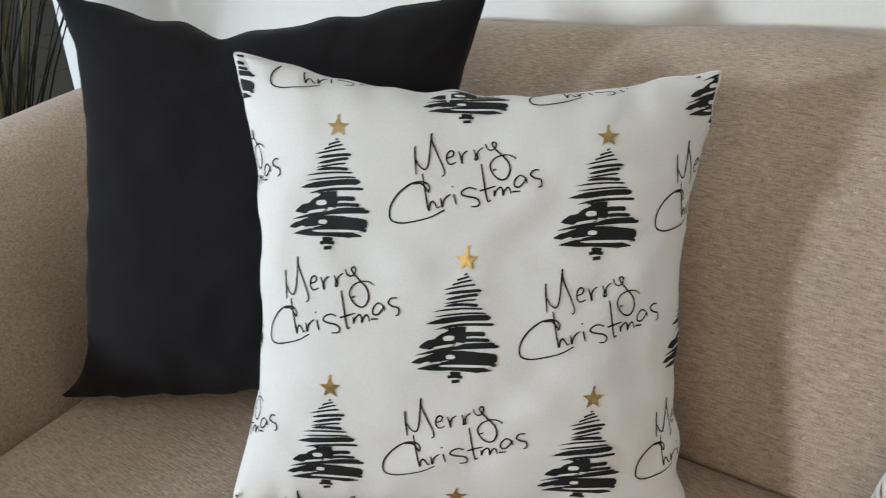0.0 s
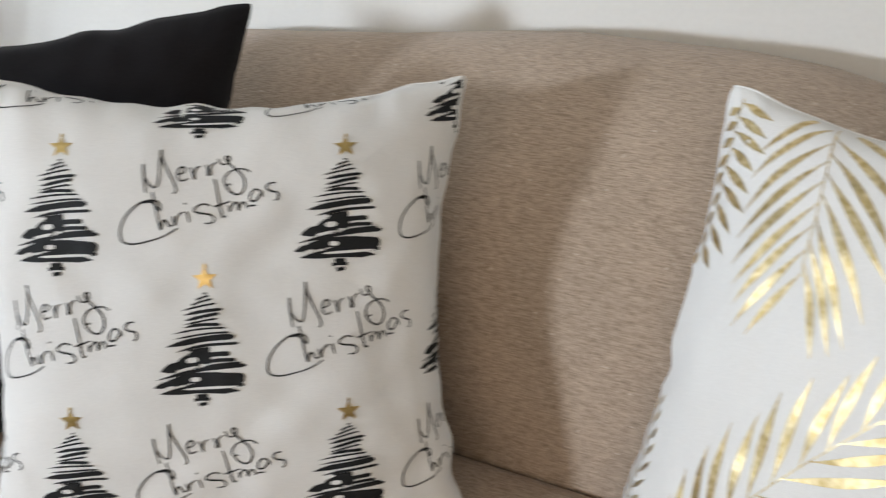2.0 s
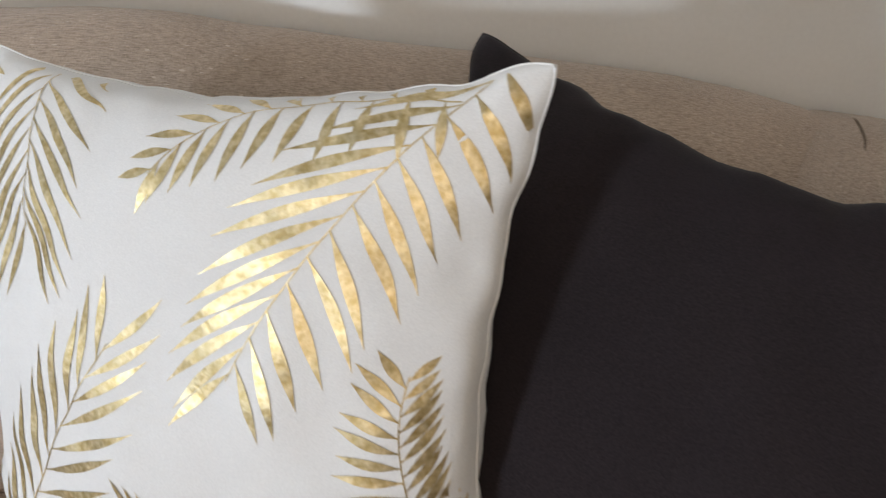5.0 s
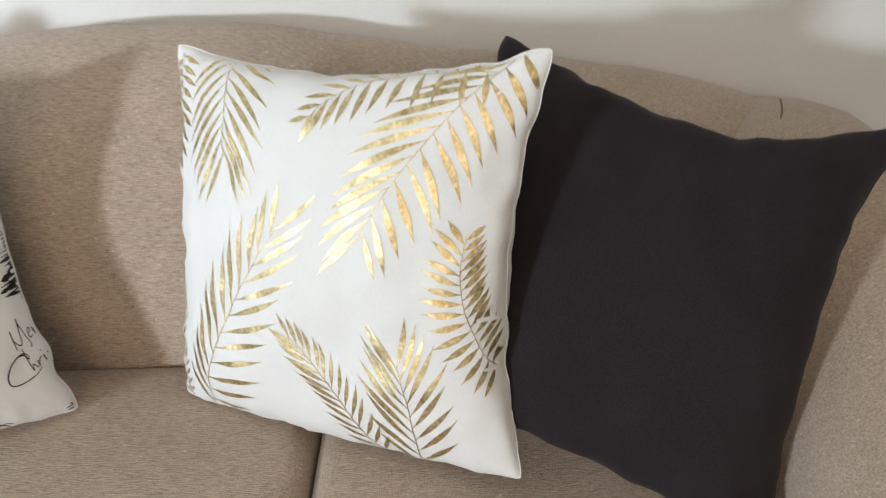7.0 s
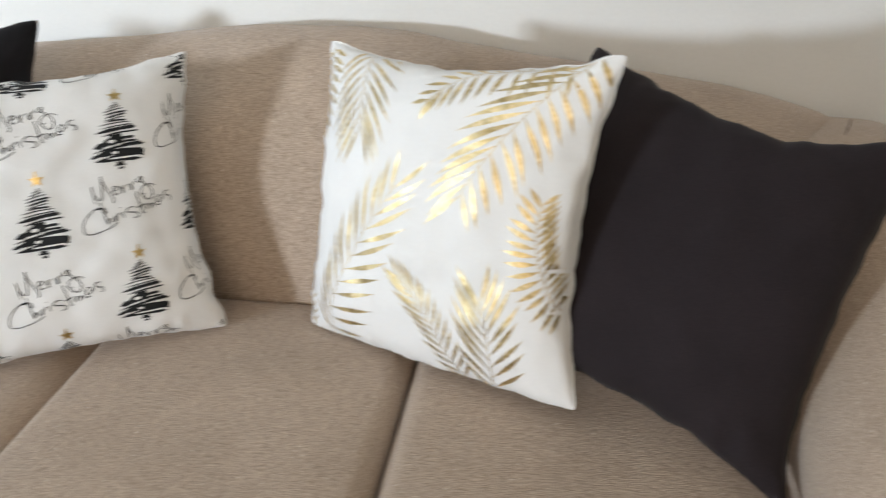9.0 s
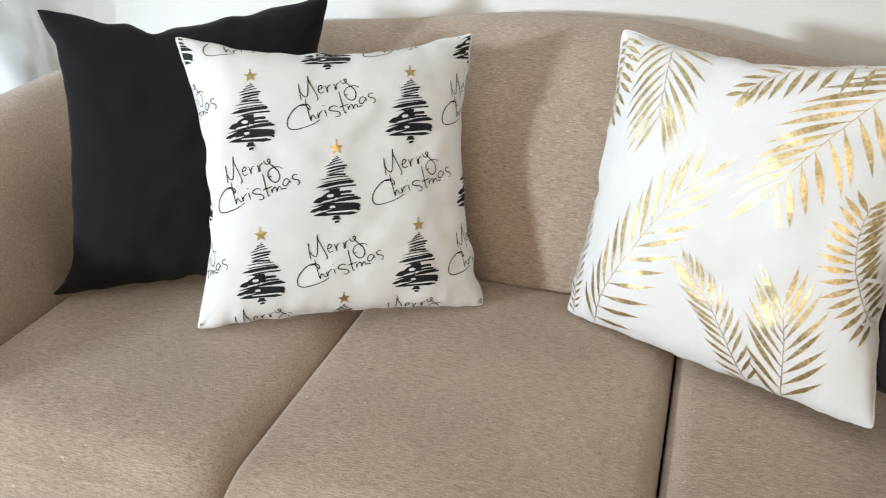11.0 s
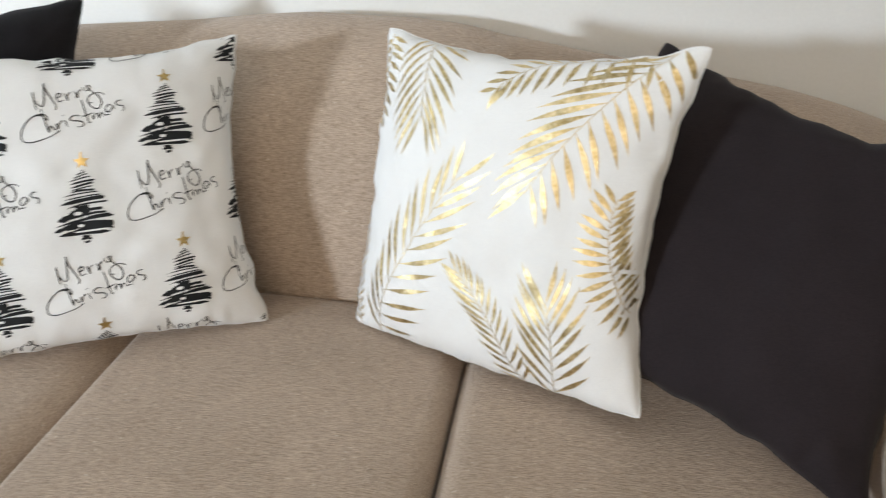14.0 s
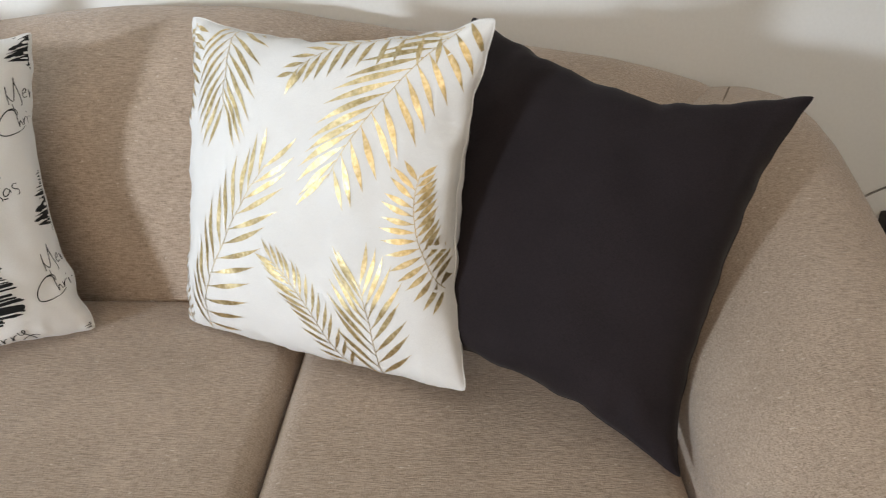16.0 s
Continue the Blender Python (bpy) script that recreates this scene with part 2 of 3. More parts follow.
def front_wall():
    pieces, x = [], LEFT_X - 0.15
    for cx, cz, w, h in (WIN_A, FILL_WIN):
        pieces.append((x, cx - w / 2, FRONT_Y - 0.15, FRONT_Y, 0, HIGH))
        pieces.append((cx - w / 2, cx + w / 2, FRONT_Y - 0.15, FRONT_Y, 0, cz - h / 2))
        pieces.append((cx - w / 2, cx + w / 2, FRONT_Y - 0.15, FRONT_Y, cz + h / 2, HIGH))
        x = cx + w / 2
    pieces.append((x, RIGHT_X + 0.15, FRONT_Y - 0.15, FRONT_Y, 0, HIGH))
    wall_piece("wall_south", pieces, label="unseen warm white painted wall with two windows")
    for k, (cx, cz, w, h) in enumerate((WIN_A, FILL_WIN)):
        holder = tagged(new("window_%d" % (k + 1)), "unseen white framed window, added to let in light", "window", kind="structure")
        holder.location = (cx, FRONT_Y, cz)
        for n, (a, b, c, d) in {"window_frame": (-w / 2, -w / 2 + 0.05, -h / 2, h / 2), "window_frame.001": (w / 2 - 0.05, w / 2, -h / 2, h / 2),
                                "window_sill": (-w / 2, w / 2, -h / 2, -h / 2 + 0.05), "window_head": (-w / 2, w / 2, h / 2 - 0.05, h / 2)}.items():
            part(n.split(".")[0], box(a, b, 0.002, 0.045, c, d, 0.006), FRAME_PAINT, holder)


front_wall()
wall_piece("ceiling", [(LEFT_X - 0.15, RIGHT_X + 0.15, FRONT_Y - 0.15, 4.35, HIGH, HIGH + 0.12)], CEILING_PAINT, "white painted ceiling", "ceiling")
floor = wall_piece("floor", [(LEFT_X - 0.15, RIGHT_X + 0.15, FRONT_Y - 0.15, 4.35, -0.12, -0.006)], GREY_CABLE, "dark brown tiled floor with grey joints", "floor")

# ---- the sofa ----
SEAT_Z, INNER, SEAM, BACK_Y = 0.45, 0.838, 0.279, 0.755
HUMP = [(-1.2, -0.16), (-1.04, -0.138), (-0.82, -0.084), (-0.65, -0.056), (-0.56, -0.048), (-0.42, -0.034), (-0.35, -0.028), (-0.28, -0.019), (-0.2, -0.009), (-0.1, 0.0), (0.1, 0.0), (0.2, -0.008),
        (0.28, -0.024), (0.35, -0.032), (0.42, -0.044), (0.65, -0.072), (0.82, -0.094), (0.92, -0.116), (1.04, -0.15), (1.2, -0.17)]
sofa = tagged(new("sofa"), "beige textured three seat sofa with a humped back against the wall", "sofa")


def back_section(x):
    profile = smooth_chain([(0.80, 0.28, 0), (0.748, 0.36, 0), (0.755, 0.45, 0), (0.763, 0.55, 0), (0.782, 0.66, 0), (0.825, 0.735, 0), (0.88, 0.792, 0), (0.94, 0.838, 0), (0.99, 0.866, 0),
                            (1.045, 0.886, 0), (1.095, 0.888, 0), (1.14, 0.868, 0), (1.165, 0.82, 0), (1.172, 0.72, 0), (1.172, 0.4, 0), (1.172, 0.12, 0)], 4)
    drop = lerp_table(HUMP, x)
    out = []
    for p in profile:
        z = p.y
        if z > 0.45:
            z = 0.45 + (z - 0.45) * (0.438 + drop) / 0.438
        n = 0.004 * noise.noise(Vector((x * 4, p.x * 5, z * 5)))
        out.append((x, p.x + n, z + n * 0.5))
    return out


def build_back():
    xs = np.linspace(-1.03, 1.03, 84)
    sections = [back_section(x) for x in xs]
    for i in (0, -1):   # soft ends turned into the seams
        mid = Vector((sections[i][0][0], 0.98, 0.5))
        sections[i] = [tuple(mid.lerp(Vector(p), 0.985)) for p in sections[i]]
    verts = [p for s in sections for p in s]
    cols = len(sections[0])
    faces = grid_faces(len(sections), cols)
    faces.append(tuple(range(cols)))
    faces.append(tuple(range((len(sections) - 1) * cols, len(sections) * cols)))
    link_mesh("backrest", verts, faces, UPHOLSTERY, True, sofa)


ARM_TOP = {1: [(-0.1, 0.58), (0.0, 0.595), (0.3, 0.632), (0.5, 0.662), (0.6, 0.684), (0.7, 0.718), (0.8, 0.748), (0.88, 0.758), (0.95, 0.755), (1.05, 0.735), (1.2, 0.69)],
           -1: [(-0.1, 0.60), (0.0, 0.615), (0.3, 0.665), (0.5, 0.706), (0.6, 0.722), (0.7, 0.728), (0.8, 0.732), (0.9, 0.732), (1.0, 0.722), (1.2, 0.695)]}


def build_arm(sign):
    base = [(0.815, 0.26), (0.832, 0.38), (0.842, 0.46), (0.853, 0.53), (0.878, 0.60), (0.915, 0.662), (0.965, 0.708), (1.02, 0.734), (1.08, 0.736), (1.13, 0.72), (1.168, 0.685),
            (1.185, 0.62), (1.19, 0.5), (1.19, 0.3), (1.185, 0.11)]
    if sign > 0:     # the padding of this arm swells in towards the cushion
        base[3:7] = [(0.840, 0.53), (0.855, 0.60), (0.890, 0.662), (0.949, 0.708)]
    chain = smooth_chain([(a, b, 0) for a, b in base], 4)
    rings = []
    ys = [-0.03, -0.026, -0.015, 0.005, 0.03, 0.07] + list(np.linspace(0.12, 1.168, 44))
    pinch = {-0.03: 0.86, -0.026: 0.92, -0.015: 0.96, 0.005: 0.985, 0.03: 0.996}
    for y in ys:
        top = lerp_table(ARM_TOP[sign], y)
        ring = []
        for p in chain:
            x, z = p.x, p.y
            if z > 0.45:
                z = 0.45 + (z - 0.45) * (top - 0.45) / 0.27
            s = pinch.get(y, 1.0)
            x, z = 1.01 + (x - 1.01) * s, 0.42 + (z - 0.42) * s
            n = 0.004 * noise.noise(Vector((x * 5 * sign, y * 4, z * 5)))
            ring.append((sign * (x - n), y, z + n * 0.5))
        rings.append(ring)
    verts = [p for r in rings for p in r]
    cols = len(chain)
    faces = grid_faces(len(rings), cols)
    faces += [tuple(range(cols)), tuple(range((len(rings) - 1) * cols, len(rings) * cols))]
    link_mesh("arm", verts, faces, UPHOLSTERY, True, sofa)


def build_seat_cushion(x0, x1, y0, y1, front, skew0=0.0, skew1=0.0, r0=0.03, r1=0.03):
    """A soft block with rounded edges and a slightly domed top."""
    n, top, low = 40, SEAT_Z, 0.285
    cx, cy, cz = (x0 + x1) / 2, (y0 + y1) / 2, (top + low) / 2
    hx, hy, hz, r = (x1 - x0) / 2, (y1 - y0) / 2, (top - low) / 2, 0.030
    bm = bmesh.new()
    bmesh.ops.create_cube(bm, size=2)
    bmesh.ops.subdivide_edges(bm, edges=bm.edges[:], cuts=n, use_grid_fill=True)
    for v in bm.verts:
        # finer steps towards the edges, where the rounding is
        u = [math.copysign(1 - (1 - abs(c)) ** 1.7, c) for c in v.co]
        p = Vector((u[0] * hx, u[1] * hy, u[2] * hz))
        rx = r1 if p.x > 0 else r0
        inner = Vector((max(-hx + r0, min(hx - r1, p.x)), max(-hy + r * front, min(hy - r, p.y)), max(-hz + r, min(hz - r, p.z))))
        d = p - inner
        if d.length > 1e-6:
            lim = Vector((rx, r * front if p.y < 0 else r, r))
            q = Vector((d.x / lim.x, d.y / lim.y, d.z / lim.z))
            q.normalize()
            m = max(abs(d.x) / lim.x, abs(d.y) / lim.y, abs(d.z) / lim.z)
            p = inner + Vector((q.x * lim.x, q.y * lim.y, q.z * lim.z)) * m
        fx, fy = p.x / hx, p.y / hy
        dome = (1 - fx ** 4) * (1 - fy ** 4)
        if p.z > 0:
            p.z += 0.008 * dome - 0.004
        fall = max(0.0, (-hy + 0.11) - p.y) / 0.11
        if p.z > 0:
            p.z -= 0.045 * fall ** 2.2
        p.z += 0.003 * noise.noise(Vector((p.x * 6 + x0 * 9, p.y * 6, 1))) * dome
        if abs(fy) > 0.9 and p.y < 0:
            p.y -= 0.01 * (1 - fx * fx)
        # the side edges run a little aslant from back to front
        p.x += (skew0 if p.x < 0 else skew1) * (0.5 - 0.5 * fy) * abs(fx)
        v.co = p + Vector((cx, cy, cz))
    part("seat_cushion", bm, UPHOLSTERY, sofa, smooth=True)


def build_corner_seam():
    """The sewn line where the back runs into the arm, its gap's shade given as dark colour."""
    pts = smooth_chain([(1.062, 1.085, 0.735), (1.050, 1.052, 0.750), (1.0322, 1.0065, 0.7612), (1.0108, 0.9533, 0.7666), (0.9951, 0.9192, 0.7616), (0.983, 0.8959, 0.755), (0.965, 0.868, 0.741)], 6)
    v, f = tube(pts, 0.0017, 6)
    link_mesh("corner_seam", v, f, SEAM_SHADE, True, sofa, "sewn seam, coloured dark for the shade in its gap")


build_back()
build_corner_seam()
build_arm(1)
build_arm(-1)
GAP = 0.0022
build_seat_cushion(-INNER + 0.002, -0.283 - GAP, 0.07, BACK_Y + 0.006, 2.9, 0.0, -0.017, 0.03, 0.062)
build_seat_cushion(-0.283 + GAP, 0.279 - GAP, 0.07, BACK_Y + 0.006, 2.9, -0.017, -0.013, 0.014, 0.036)
build_seat_cushion(0.279 + GAP, INNER - 0.002, 0.07, BACK_Y + 0.006, 2.9, -0.013, 0.0, 0.036, 0.03)
part("base", box(-1.16, 1.16, 0.045, 1.15, 0.12, 0.284, 0.02), UPHOLSTERY, sofa)
for fx in (-1.08, 1.08):
    for fy in (0.08, 1.08):
        bm = bmesh.new()
        bmesh.ops.create_cone(bm, segments=16, radius1=0.022, radius2=0.034, depth=0.128, cap_ends=True, matrix=Matrix.Translation((fx, fy, 0.064)))
        part("foot", bm, WOOD, sofa, "dark wooden foot", True)


# ---- the cushions ----
class Pad:
    """A filled square cushion between four corners."""

    def __init__(self, tl, tr, br, bl, swell, inset, seed, power=0.5, creases=(), dip=None, flare=2.0, slack=1.0, ear=None, curl=0.0):
        self.c = [Vector(p) for p in (tl, tr, br, bl)]
        tl, tr, br, bl = self.c
        u, v = (tr + br - tl - bl) / 2, (tl + tr - bl - br) / 2
        self.w, self.h = u.length, v.length
        self.n = u.cross(v).normalized()
        self.u, self.v = u.normalized(), v.normalized()
        self.swell, self.inset, self.seed, self.power, self.creases, self.dip, self.flare, self.slack, self.ear, self.curl = swell, inset, seed, power, creases, dip, flare, slack, ear or flare, curl

    def at(self, a, b, side=1, lift=0.0):
        tl, tr, br, bl = self.c
        left, right, top, low = self.inset
        ka = (right if a > 0 else left) * (1 - abs(b) ** (self.flare if b > 0 else self.ear)) * abs(a) ** 6
        kb = (top if b > 0 else low) * (1 - a * a) * abs(b) ** 6
        if self.dip and b > 0:     # the filling sinks to a fold in the upper edge
            mid, deep, bow = self.dip
            rise = (a - mid) / ((1 - mid) if a > mid else (1 + mid))
            fall = math.sqrt(1 + 0.0006) - math.sqrt(rise * rise + 0.0006)
            if a < mid:
                fall = 1 - (1 - fall) ** bow
            kb += deep * fall * abs(b) ** 4
        rim = max(abs(a), abs(b)) ** 10 * (1 - min(abs(a), abs(b)) ** 8)
        wob = 0.028 * rim * noise.noise(Vector((a * 6, b * 6, self.seed * 7)))
        ka, kb = ka + wob * (abs(a) > abs(b)), kb + wob * (abs(b) >= abs(a))
        a2, b2 = a - math.copysign(ka, a), b - math.copysign(kb, b)
        blunt = 1 - 0.022 * (abs(a) * abs(b)) ** 18     # corners are turned softly
        a2, b2 = a2 * blunt, b2 * blunt
        s, t = (a2 + 1) / 2, (b2 + 1) / 2
        p = bl.lerp(br, s).lerp(tl.lerp(tr, s), t)
        full = max(0.0, (1 - abs(a) ** 2.5) * (1 - abs(b) ** 2.5))
        h = self.swell * full ** self.power
        edge = max(abs(a), abs(b))
        q = Vector((a * 2.2, b * 2.2, self.seed + (5 if side < 0 else 0)))
        h += full ** 0.4 * self.slack * (0.005 * noise.noise(q) + 0.0028 * noise.noise(q * 3))
        pleat = max(0.0, edge - 0.55) / 0.45
        along = b if abs(a) > abs(b) else a
        h += full ** 0.5 * 0.006 * self.slack * pleat * noise.noise(Vector((along * 7, self.seed * 3.1, 2 if abs(a) > abs(b) else 8)))
        ruck = max(0.0, edge - 0.80) / 0.20     # short puckers drawn in by the seam
        h += full ** 0.25 * 0.0085 * self.slack * ruck * noise.noise(Vector((along * 14, self.seed * 5.3, 3 if abs(a) > abs(b) else 9)))
        for ca, cb, wa, wb, deep in self.creases:
            h -= deep * math.exp(-((a - ca) / wa) ** 2 - ((b - cb) / wb) ** 2) * full ** 0.3
        if side < 0:
            h *= -0.85
        if a > 0:     # the side edge bends back against the sofa arm
            p = p - self.n * self.curl * a ** 4 * (1 - b ** 4)
        return p + self.n * (h + lift * side)

    def print_at(self, x, y, lift=0.0007):
        """A point of the printed face, x and y in metres from the middle."""
        return self.at(2 * x / self.w, 2 * y / self.h, 1, lift)

    def inside(self, x, y, rim=0.985):
        return abs(2 * x / self.w) < rim and abs(2 * y / self.h) < rim


def build_cushion(pad, mat, label, n=64, piping=0.0009):
    thing = tagged(new("cushion"), label, "cushion", "cushions on the sofa")
    ks = np.sin(np.linspace(-math.pi / 2, math.pi / 2, n + 1))
    ks = 0.55 * ks + 0.45 * np.linspace(-1, 1, n + 1)
    for side, name in ((1, "front_cover"), (-1, "back_cover")):
        verts = [pad.at(a, b, side) for b in ks for a in ks]
        link_mesh(name, verts, grid_faces(n + 1, n + 1), mat, True, thing)
    ring = [(a, -1) for a in ks] + [(1, b) for b in ks[1:]] + [(a, 1) for a in ks[::-1][1:]] + [(-1, b) for b in ks[::-1][1:]]
    v, f = tube([pad.at(a, b) + pad.n * 0.0008 * noise.noise(Vector((a * 30, b * 30, pad.seed))) for a, b in ring], piping, 6)
    link_mesh("seam", v, f, mat, True, thing)
    return thing


def strip(pad, line, widths, lift=0.0007):
    """A flat printed stroke along a line of the cushion's face, cut off at the seams."""
    verts, faces = [], []
    last = False
    for i, p in enumerate(line):
        way = line[min(i + 1, len(line) - 1)] - line[max(i - 1, 0)]
        way = way.normalized() if way.length > 1e-9 else Vector((1, 0, 0))
        side = Vector((-way.y, way.x, 0)) * widths[i] / 2
        ok = pad.inside(p.x, p.y)
        if ok:
            l, m, r = p + side, p, p - side
            verts += [pad.print_at(l.x, l.y, lift), pad.print_at(m.x, m.y, lift), pad.print_at(r.x, r.y, lift)]
            if last:
                k = len(verts)
                faces += [(k - 6, k - 5, k - 2, k - 3), (k - 5, k - 4, k - 1, k - 2)]
        last = ok
    return verts, faces


def join(pieces):
    verts, faces = [], []
    for v, f in pieces:
        faces += [tuple(i + len(verts) for i in q) for q in f]
        verts += v
    return verts, faces


def resample(line, step):
    out = [line[0]]
    for a, b in zip(line, line[1:]):
        k = max(1, int((b - a).length / step))
        out += [a.lerp(b, (i + 1) / k) for i in range(k)]
    return out


# pen strokes of the handwritten words, a letter a line, in pen units
PEN = 0.000183
LETTERS = [
    [(163, 123), (167, 190), (178, 278)],
    [(172, 200), (196, 236), (224, 249), (238, 215), (244, 130), (247, 45), (251, 90), (285, 168), (318, 240), (323, 270), (311, 283)],
    [(335, 182), (360, 172), (366, 150), (350, 142), (334, 160), (332, 195), (350, 217), (381, 204)],
    [(392, 145), (404, 175), (413, 208), (412, 172), (424, 148), (440, 138)],
    [(470, 130), (480, 158), (480, 186), (492, 180), (489, 155), (497, 134), (518, 116)],
    [(530, 95), (540, 120), (562, 130), (582, 114), (585, 90), (572, 82), (564, 96), (582, 122), (616, 155), (650, 190), (663, 235), (650, 276), (622, 290), (588, 274), (564, 240), (560, 208), (580, 175), (620, 156), (660, 155), (692, 172)],
    [(590, 235), (572, 241)],
    [(246, 370), (250, 345), (234, 322), (198, 315), (150, 330), (95, 375), (55, 435), (45, 490), (60, 525), (110, 536), (180, 523), (260, 498), (332, 457)],
    [(165, 328), (206, 325), (234, 352), (246, 370)],
    [(210, 272), (225, 350), (240, 420), (252, 463), (256, 432), (268, 415), (284, 430), (295, 447), (308, 440)],
    [(310, 396), (320, 442), (326, 410), (344, 386), (360, 376)],
    [(377, 374), (392, 428)],
    [(366, 331), (372, 337)],
    [(490, 345), (456, 337), (424, 352), (416, 372), (442, 383), (490, 390), (512, 410), (500, 432), (468, 435)],
    [(512, 208), (530, 300), (552, 400), (568, 397)],
    [(510, 352), (592, 324)],
    [(584, 345), (588, 377), (595, 350), (615, 330), (628, 342), (632, 370), (640, 345), (655, 328), (667, 340), (672, 362)],
    [(746, 276), (716, 262), (690, 290), (691, 320), (716, 322), (740, 292), (747, 275), (753, 302)],
    [(680, 350), (720, 345)],
    [(816, 230), (786, 232), (770, 255), (790, 272), (824, 281), (829, 310), (812, 322)],
]


def lettering(pad, x, y, thing):
    pieces = []
    for letter in LETTERS:
        line = smooth_chain([(x + (px - 470) * PEN, y - (py - 42) * PEN, 0) for px, py in letter], 7)
        line = resample(line, 0.0015)
        n = len(line)
        widths = [0.00165 * (0.75 + 0.35 * math.sin(math.pi * min(1, (i + 2) / n))) for i in range(n)]
        pieces.append(strip(pad, line, widths))
    v, f = join(pieces)
    if f:
        link_mesh("lettering", v, f, INK, True, thing, "handwritten words Merry Christmas printed in black")


# brush bands of the printed tree: height, left end, right end, thickness, rise to the right
BANDS = [(161, 281, 296, 8, 3), (182, 248, 305, 9, 20), (202, 226, 320, 9, 28), (227, 178, 340, 9, 32), (251, 188, 370, 15, 26), (275, 193, 355, 15, 30), (298, 186, 346, 9, 26),
         (317, 188, 357, 15, 14), (341, 132, 382, 9, 24), (366, 137, 398, 9, 24), (394, 104, 421, 25, 40), (424, 146, 438, 12, 38), (452, 200, 300, 36, 10), (463, 262, 397, 19, 12),
         (486, 150, 306, 44, 10), (493, 280, 420, 15, 14), (517, 72, 252, 40, 34), (519, 240, 446, 14, 30), (546, 55, 470, 15, 58), (582, 100, 462, 42, 2), (600, 38, 200, 26, 26),
         (612, 180, 458, 22, -4), (642, 66, 436, 32, 6), (664, 232, 284, 16, 2), (682, 220, 294, 14, 5), (706, 241, 281, 15, 3)]
GAPS = [(218, 488, 29, 26, 6), (230, 582, 24, 22, 2), (194, 529, 54, 11, 20), (305, 624, 135, 13, 10), (105, 618, 26, 14, 16), (182, 452, 32, 14, 10)]
BRUSH = 0.000195


def tree(pad, x, y, thing):
    rnd = random.Random(5)
    pieces = []

    def spot(px, py):
        return Vector((x + (px - 300) * BRUSH, y - (py - 100) * BRUSH, 0))

    for by, x0, x1, thick, rise in BANDS:
        wave = rnd.uniform(-2, 2)
        n = max(5, int((x1 - x0) / 9))
        line, widths = [], []
        for i in range(n + 1):
            s = i / n
            line.append(spot(x0 + (x1 - x0) * s, by + rise * (0.5 - s) + wave * math.sin(s * 5) - (x1 - x0) * 0.03 * (1 - 4 * (s - 0.5) ** 2) + 3))
            end = min(1.0, (s / 0.28) ** 0.8 + 0.06) * min(1.0, (4.5 if by in (612, 642) else 12) * (1 - s) + (0.12 if by == 642 else 0.5 if by > 400 else 0.3)) if x1 - x0 > 110 else 1.0
            widths.append(BRUSH * thick * (1.2 if by > 380 else 1.05) * end * rnd.uniform(0.95, 1.05))
        pieces.append(strip(pad, line, widths))
    v, f = join(pieces)
    if not f:
        return
    ob = link_mesh("tree_print", v, f, INK, True, thing, "black brush drawn fir tree printed on the cloth")
    dots = []
    for dx, dy, long, high, rise in GAPS:
        ks = [k / 6 for k in range(-6, 7)]
        dots.append(strip(pad, [spot(dx + k * long, dy - k * rise / 2) for k in ks], [BRUSH * high * max(0.0, 1 - abs(k) ** 3) ** 0.5 for k in ks], 0.0012))
    v, f = join(dots)
    if f:
        link_mesh("unprinted_gap", v, f, COTTON, True, ob, "bare white cloth within the tree")


def star(pad, x, y, thing, r=0.0118):
    if not pad.inside(x, y, 0.94):
        return
    verts, faces = [pad.print_at(x, y, 0.001)], []
    for k in range(10):
        a = math.pi / 2 + k * math.pi / 5 + 0.04
        q = r if k % 2 == 0 else r * 0.42
        verts.append(pad.print_at(x + q * math.cos(a), y + q * math.sin(a), 0.0009))
    faces = [(0, 1 + k, 1 + (k + 1) % 10) for k in range(10)]
    k = len(verts)     # the little hook at the top point
    for hx, hy in ((-0.10, 0.86), (0.10, 0.86), (0.12, 1.08), (0.02, 1.24), (-0.09, 1.08)):
        verts.append(pad.print_at(x + r * hx, y + r * hy, 0.0012))
    faces.append(tuple(range(k, k + 5)))
    link_mesh("star_print", verts, faces, STAR_FOIL, False, thing, "small gold foil star")


XMAS = Pad((-0.598, 0.579, 0.920), (-0.148, 0.824, 0.905), (-0.064, 0.641, 0.455), (-0.519, 0.406, 0.458), 0.088, (0.17, 0.14, 0.16, 0.06), 1.0, 0.5,
           [(-0.18, 0.93, 0.10, 0.10, 0.010), (0.45, 0.95, 0.12, 0.10, 0.008), (0.95, -0.30, 0.08, 0.10, 0.010), (0.8, -0.62, 0.08, 0.2, 0.006)], slack=1.6)
xmas_cushion = build_cushion(XMAS, COTTON, "white cotton cushion with black fir trees, gold stars and greetings")
ROW_Y = {-3: -0.337, -2: -0.2105, -1: -0.0865, 0: 0.0475, 1: 0.1725, 2: 0.305}
for row in range(-3, 3):
    for col in range(-2, 3):
        px, py = 0.001 + 0.1305 * col, ROW_Y[row]
        if (row + col) % 2 == 0:
            tree(XMAS, px, py, xmas_cushion)
            star(XMAS, px - 0.002, py + 0.001, xmas_cushion)
        else:
            lettering(XMAS, px, py - (0.004 if row == 0 else 0.003 if row < 0 else 0.001), xmas_cushion)

